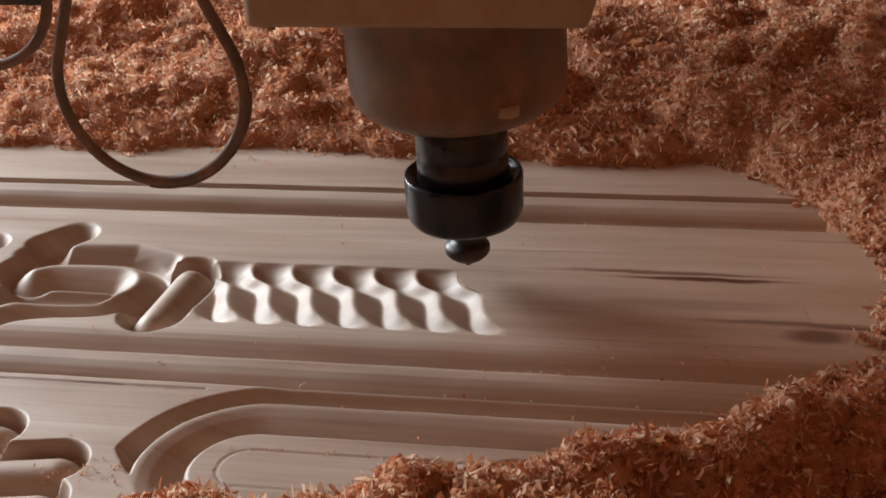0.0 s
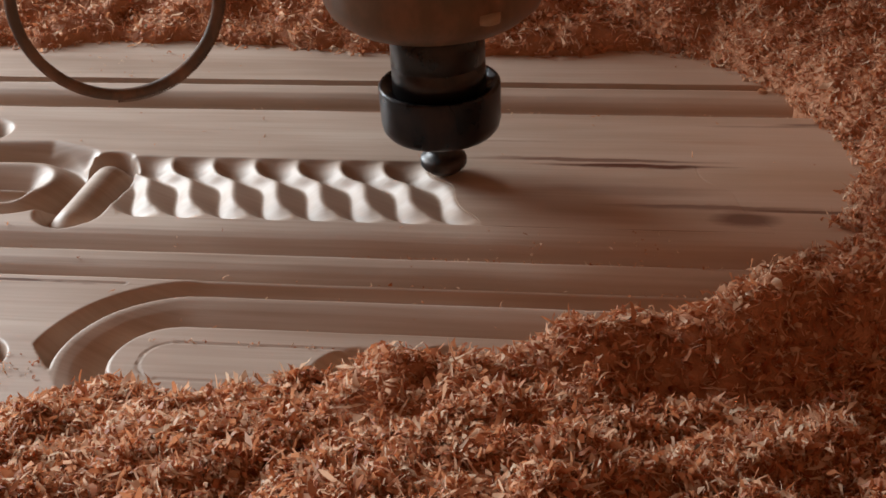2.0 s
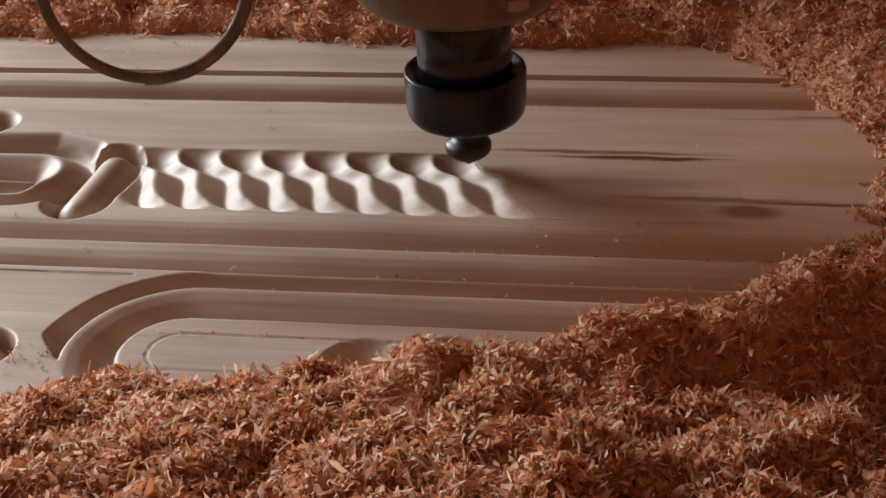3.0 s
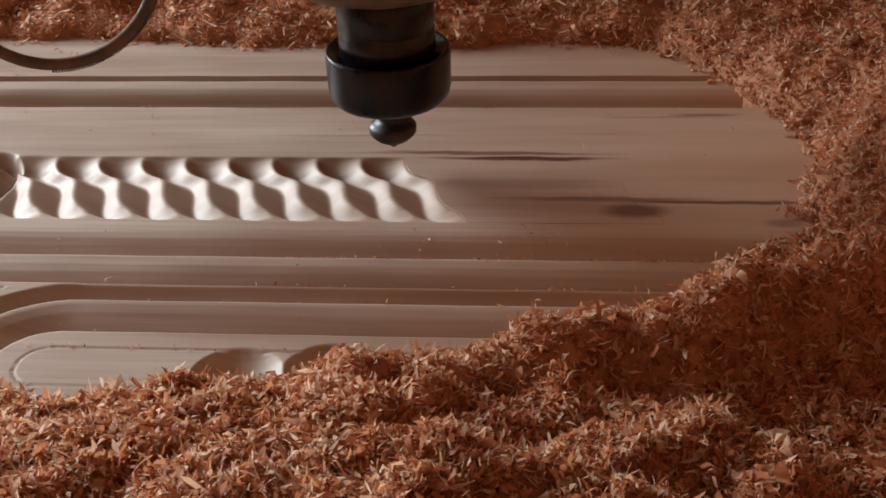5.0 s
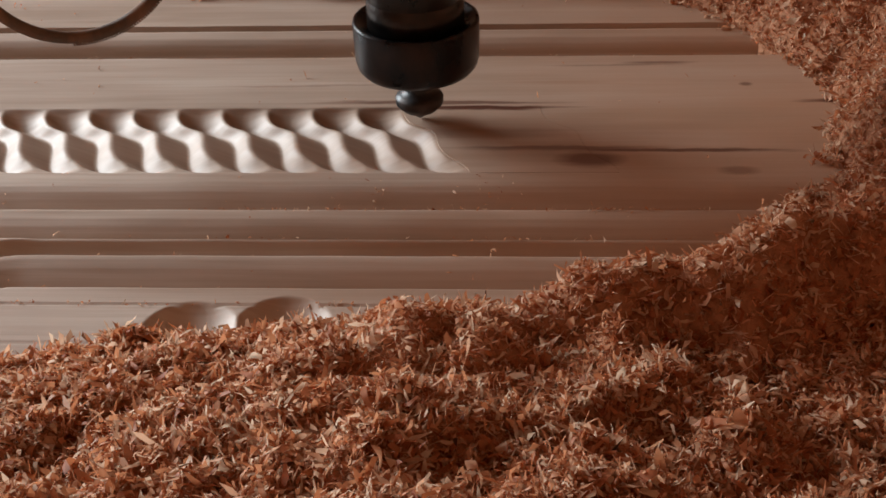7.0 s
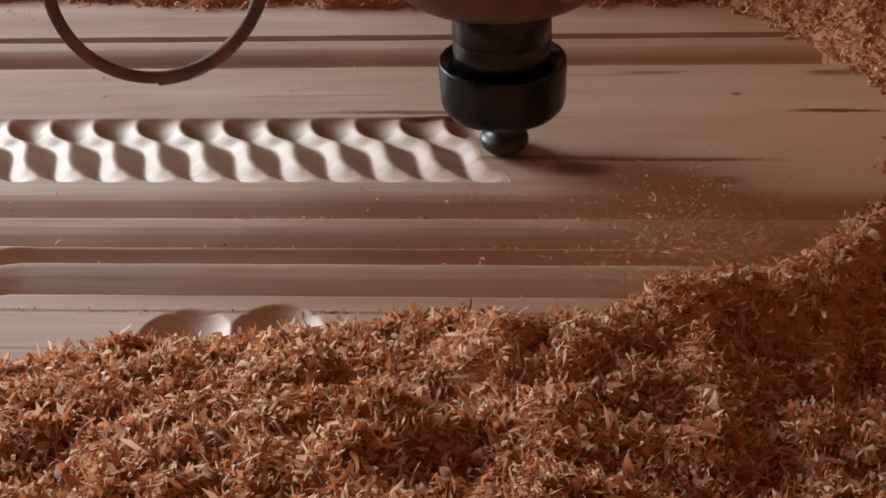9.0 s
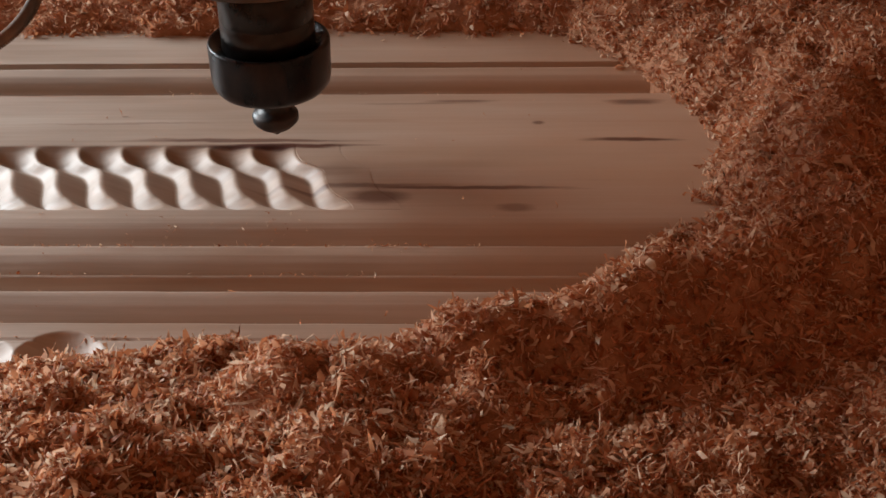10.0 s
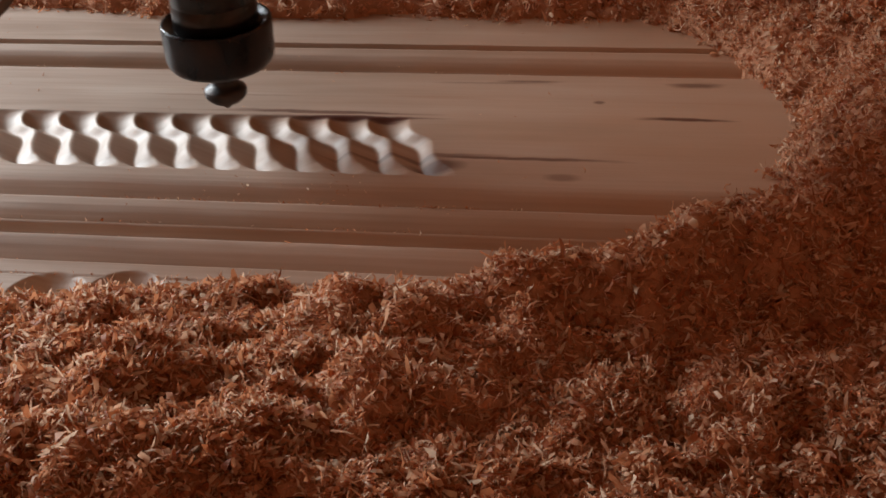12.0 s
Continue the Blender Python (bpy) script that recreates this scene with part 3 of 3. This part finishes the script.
# ---- the spindle with its cutter ----
def spindle_unit():
    top = tagged(new("router_spindle"), "dusty router spindle with black collet nut and cutter", "router spindle")
    part("cutter", lathe_bm([(0, -0.0018), (0.0008, -0.0014), (0.0022, -0.0002), (0.0058, 0.0018), (0.0077, 0.0036), (0.0082, 0.0044), (0.0083, 0.0064), (0.0080, 0.0072), (0.0066, 0.0080), (0.0051, 0.0090), (0.0048, 0.0102), (0.0050, 0.0185)], 40), CARBIDE, top, "steel profile cutter")
    part("collet_nut", lathe_bm([(0.0050, 0.0146), (0.0112, 0.0146), (0.0132, 0.0150), (0.0190, 0.0178), (0.0204, 0.0196), (0.0210, 0.0222), (0.0213, 0.0346), (0.0211, 0.0355), (0.0205, 0.0359), (0.0197, 0.0356), (0.0182, 0.0342), (0.0168, 0.0336)], 72), NUT, top, "black ground steel collet nut")
    part("spindle_nose", lathe_bm([(0.0120, 0.0325), (0.0163, 0.0325), (0.0163, 0.0430), (0.0159, 0.0434), (0.0159, 0.0440), (0.0163, 0.0445), (0.0165, 0.0600)], 64), NOSE, top, "worn steel spindle nose")
    part("set_screw", lathe_bm([(0, 0.0685), (0.004, 0.0688), (0.0042, 0.0700), (0.0042, 0.0720), (0, 0.0722)], 20, 0.0215, -0.0285), CLAMP, top, "pale screw head")
    part("spindle_body", lathe_bm([(0.0150, 0.0572), (0.0185, 0.0568), (0.0215, 0.0574), (0.0310, 0.0612), (0.0358, 0.0652), (0.0374, 0.0690), (0.0378, 0.0730), (0.0378, 0.0925), (0.0392, 0.0930), (0.0392, 0.1500)], 80), BODY, top, "dust-covered aluminium spindle housing")
    part("clamp_block", box_bm(-0.060, 0.0500, -0.0405, 0.075, 0.1010, 0.175, 0.003), CLAMP, top, "cast spindle clamp block")
    part("carriage_plate", box_bm(-0.074, -0.062, 0.0, 0.070, 0.0985, 0.26, 0.002), CLAMP, top, "flat carriage plate")
    part("motor_housing", lathe_bm([(0.030, 0.150), (0.0392, 0.152), (0.0392, 0.330), (0.034, 0.336), (0, 0.336)], 64), BODY, top, "dust-covered spindle motor tube")
    # out-of-view beam, added to throw shade on the far strip right of the spindle
    part("shade_beam", box_bm(-0.200, 0.420, 0.178, 0.238, 0.080, 0.156, 0.003), CLAMP, top, "unseen cross beam added to shade the far right")
    part("bracket", box_bm(-0.150, -0.098, 0.020, 0.060, 0.094, 0.15, 0.008), DARK, top, "dark steel bracket")
    part("bracket", box_bm(-0.215, -0.158, 0.020, 0.060, 0.089, 0.15, 0.004), DARK, top, "dark steel bracket")
    # looped ribbed cable that hangs beside the spindle
    def loop(cx, cz, rx, rz, y, name, teeth):
        pts = []
        for i in range(61):
            a = radians(158 + 224 * i / 60)
            pts.append(Vector((cx + rx * math.cos(a), y, cz + rz * math.sin(a))))
        pts = [pts[0] + Vector((0.003 * k, 0, 0.009 * k)) for k in range(5, 0, -1)] + pts + [pts[-1] + Vector((-0.004 * k, 0, 0.009 * k)) for k in range(1, 6)]
        hose = part(name, tube_bm(pts, 0.0021, 16), RUBBER, top, "thin brown ribbed cable loop")
        if teeth:
            bm = bmesh.new()
            me = bpy.data.meshes.new("scratch")
            for i in range(64):
                a = radians(262 + 95 * i / 63)
                c = Vector((cx + (rx + 0.0014) * math.cos(a), y, cz + (rz + 0.0014) * math.sin(a)))
                t = box_bm(-0.0011, 0.0011, -0.0015, 0.0015, -0.00036, 0.00036)
                bmesh.ops.rotate(t, verts=t.verts[:], cent=(0, 0, 0), matrix=Matrix.Rotation(-a, 3, "Y"))
                bmesh.ops.translate(t, verts=t.verts[:], vec=c)
                t.to_mesh(me)
                t.free()
                bm.from_mesh(me)
            part("ribs", bm, RUBBER, hose, "fine ribs", smooth=False)
        return hose

    cable = loop(-0.1136, 0.0658, 0.0355, 0.0370, 0.0, "cable_loop", True)
    loop(-0.1880, 0.0960, 0.0300, 0.0300, 0.02, "cable_loop", False)
    return top, cable


SPINDLE, CABLE = spindle_unit()


def motions():
    rows = [
        (0, 0.0780, 0.0350, 0.0076),
        (0.5, 0.0923, 0.0250, 0.0000),
        (1, 0.0992, 0.0040, 0.0033),
        (1.5, 0.0807, 0.0300, 0.0099),
        (2, 0.0964, 0.0330, 0.0),
        (2.5, 0.1235, 0.0020, -0.0007),
        (3, 0.1036, 0.0320, 0.0030),
        (3.4, 0.1120, 0.0350, 0.0090),
        (3.8, 0.1210, 0.0280, 0.0000),
        (4.1, 0.1370, 0.0060, 0.0000),
        (4.3, 0.1340, 0.0040, 0.0017),
        (4.5, 0.1226, 0.0260, 0.0016),
        (5, 0.1180, 0.0350, 0.0096),
        (5.5, 0.1342, 0.0280, 0.0011),
        (6, 0.1480, 0.0030, 0.0004),
        (6.5, 0.1280, 0.0350, 0.0050),
        (7, 0.1436, 0.0340, 0.0020),
        (7.3, 0.1620, 0.0200, -0.0010),
        (7.6, 0.1700, 0.0030, 0.0000),
        (7.9, 0.1560, 0.0270, 0.0000),
        (8.2, 0.1480, 0.0350, 0.0060),
        (8.5, 0.1608, 0.0350, 0.0095),
        (9, 0.1756, 0.0180, -0.0013),
        (9.25, 0.1850, 0.0060, -0.0015),
        (9.5, 0.1745, 0.0180, -0.0011),
        (10, 0.1636, 0.0350, 0.0100),
        (10.5, 0.1804, 0.0280, 0.0049),
        (11, 0.2013, 0.0020, -0.0018),
        (11.5, 0.1794, 0.0300, 0.0014),
        (12, 0.1141, 0.0350, 0.0079),
    ]
    walk(SPINDLE, [(t, pose(x, y, z)) for t, x, y, z in rows])
    def sway(x, z, turn):
        """The cable loop moved sideways and up, and turned about its own upright middle line."""
        return pose(-0.1136 + x, 0, z) @ pose(0, 0, 0, 0, 0, turn) @ pose(0.1136, 0, 0)
    walk(CABLE, [(0.0, sway(0, 0, 0)), (1.0, sway(0.001, 0, 14)), (2.0, sway(0.0015, 0.0008, 24)), (2.5, sway(0.0028, 0.0015, 18)), (5.0, sway(0.001, 0.0012, 20)),
                 (6.0, sway(0.0005, 0.0010, 24)), (9.0, sway(0.0018, 0.0013, 26)), (10.5, sway(0.0030, 0, 20)), (12.0, sway(0.002, 0, 15))])
    walk(DRIFT, [(0.0, pose(-0.046, 0, 0)), (2.5, pose(-0.028, 0, 0)), (4.5, pose(-0.014, 0, 0)), (6.0, pose(0.0, 0, 0)), (9.0, pose(0.040, 0, 0)), (12.0, pose(0.060, 0, 0))])
    for ob, t, x0, y0, x1, y1, high, turn in FLYING:
        rest, land = pose(x0, y0, 0.0008, 0, 0, turn), pose(x1, y1, 0.030, 30, 0, turn + 60)
        mid = pose((x0 + x1) / 2, (y0 + y1) / 2, 0.012 + high, 60, 20, turn + 30)
        walk(ob, [(0.0, rest), (t, rest), (t + 0.14, mid), (t + 0.30, land), (12.0, land)])
    for ob, t, x, y, high in PUFFS:
        rest, land = pose(x + 0.075, y - 0.01, -0.030), pose(x + 0.095, y - 0.02, -0.030)
        walk(ob, [(0.0, rest), (t - 0.40, rest), (t - 0.05, pose(x, y, high - 0.004)), (t + 0.12, pose(x + 0.018, y, high, 0, 0, 20)), (t + 0.5, land), (12.0, land)])
    for ob, t in UNCUT:
        up, down = pose(0, 0, 0), pose(0, 0, -0.0125)
        walk(ob, [(0.0, up), (t - 0.1, up), (t + 0.1, down), (12.0, down)])


motions()
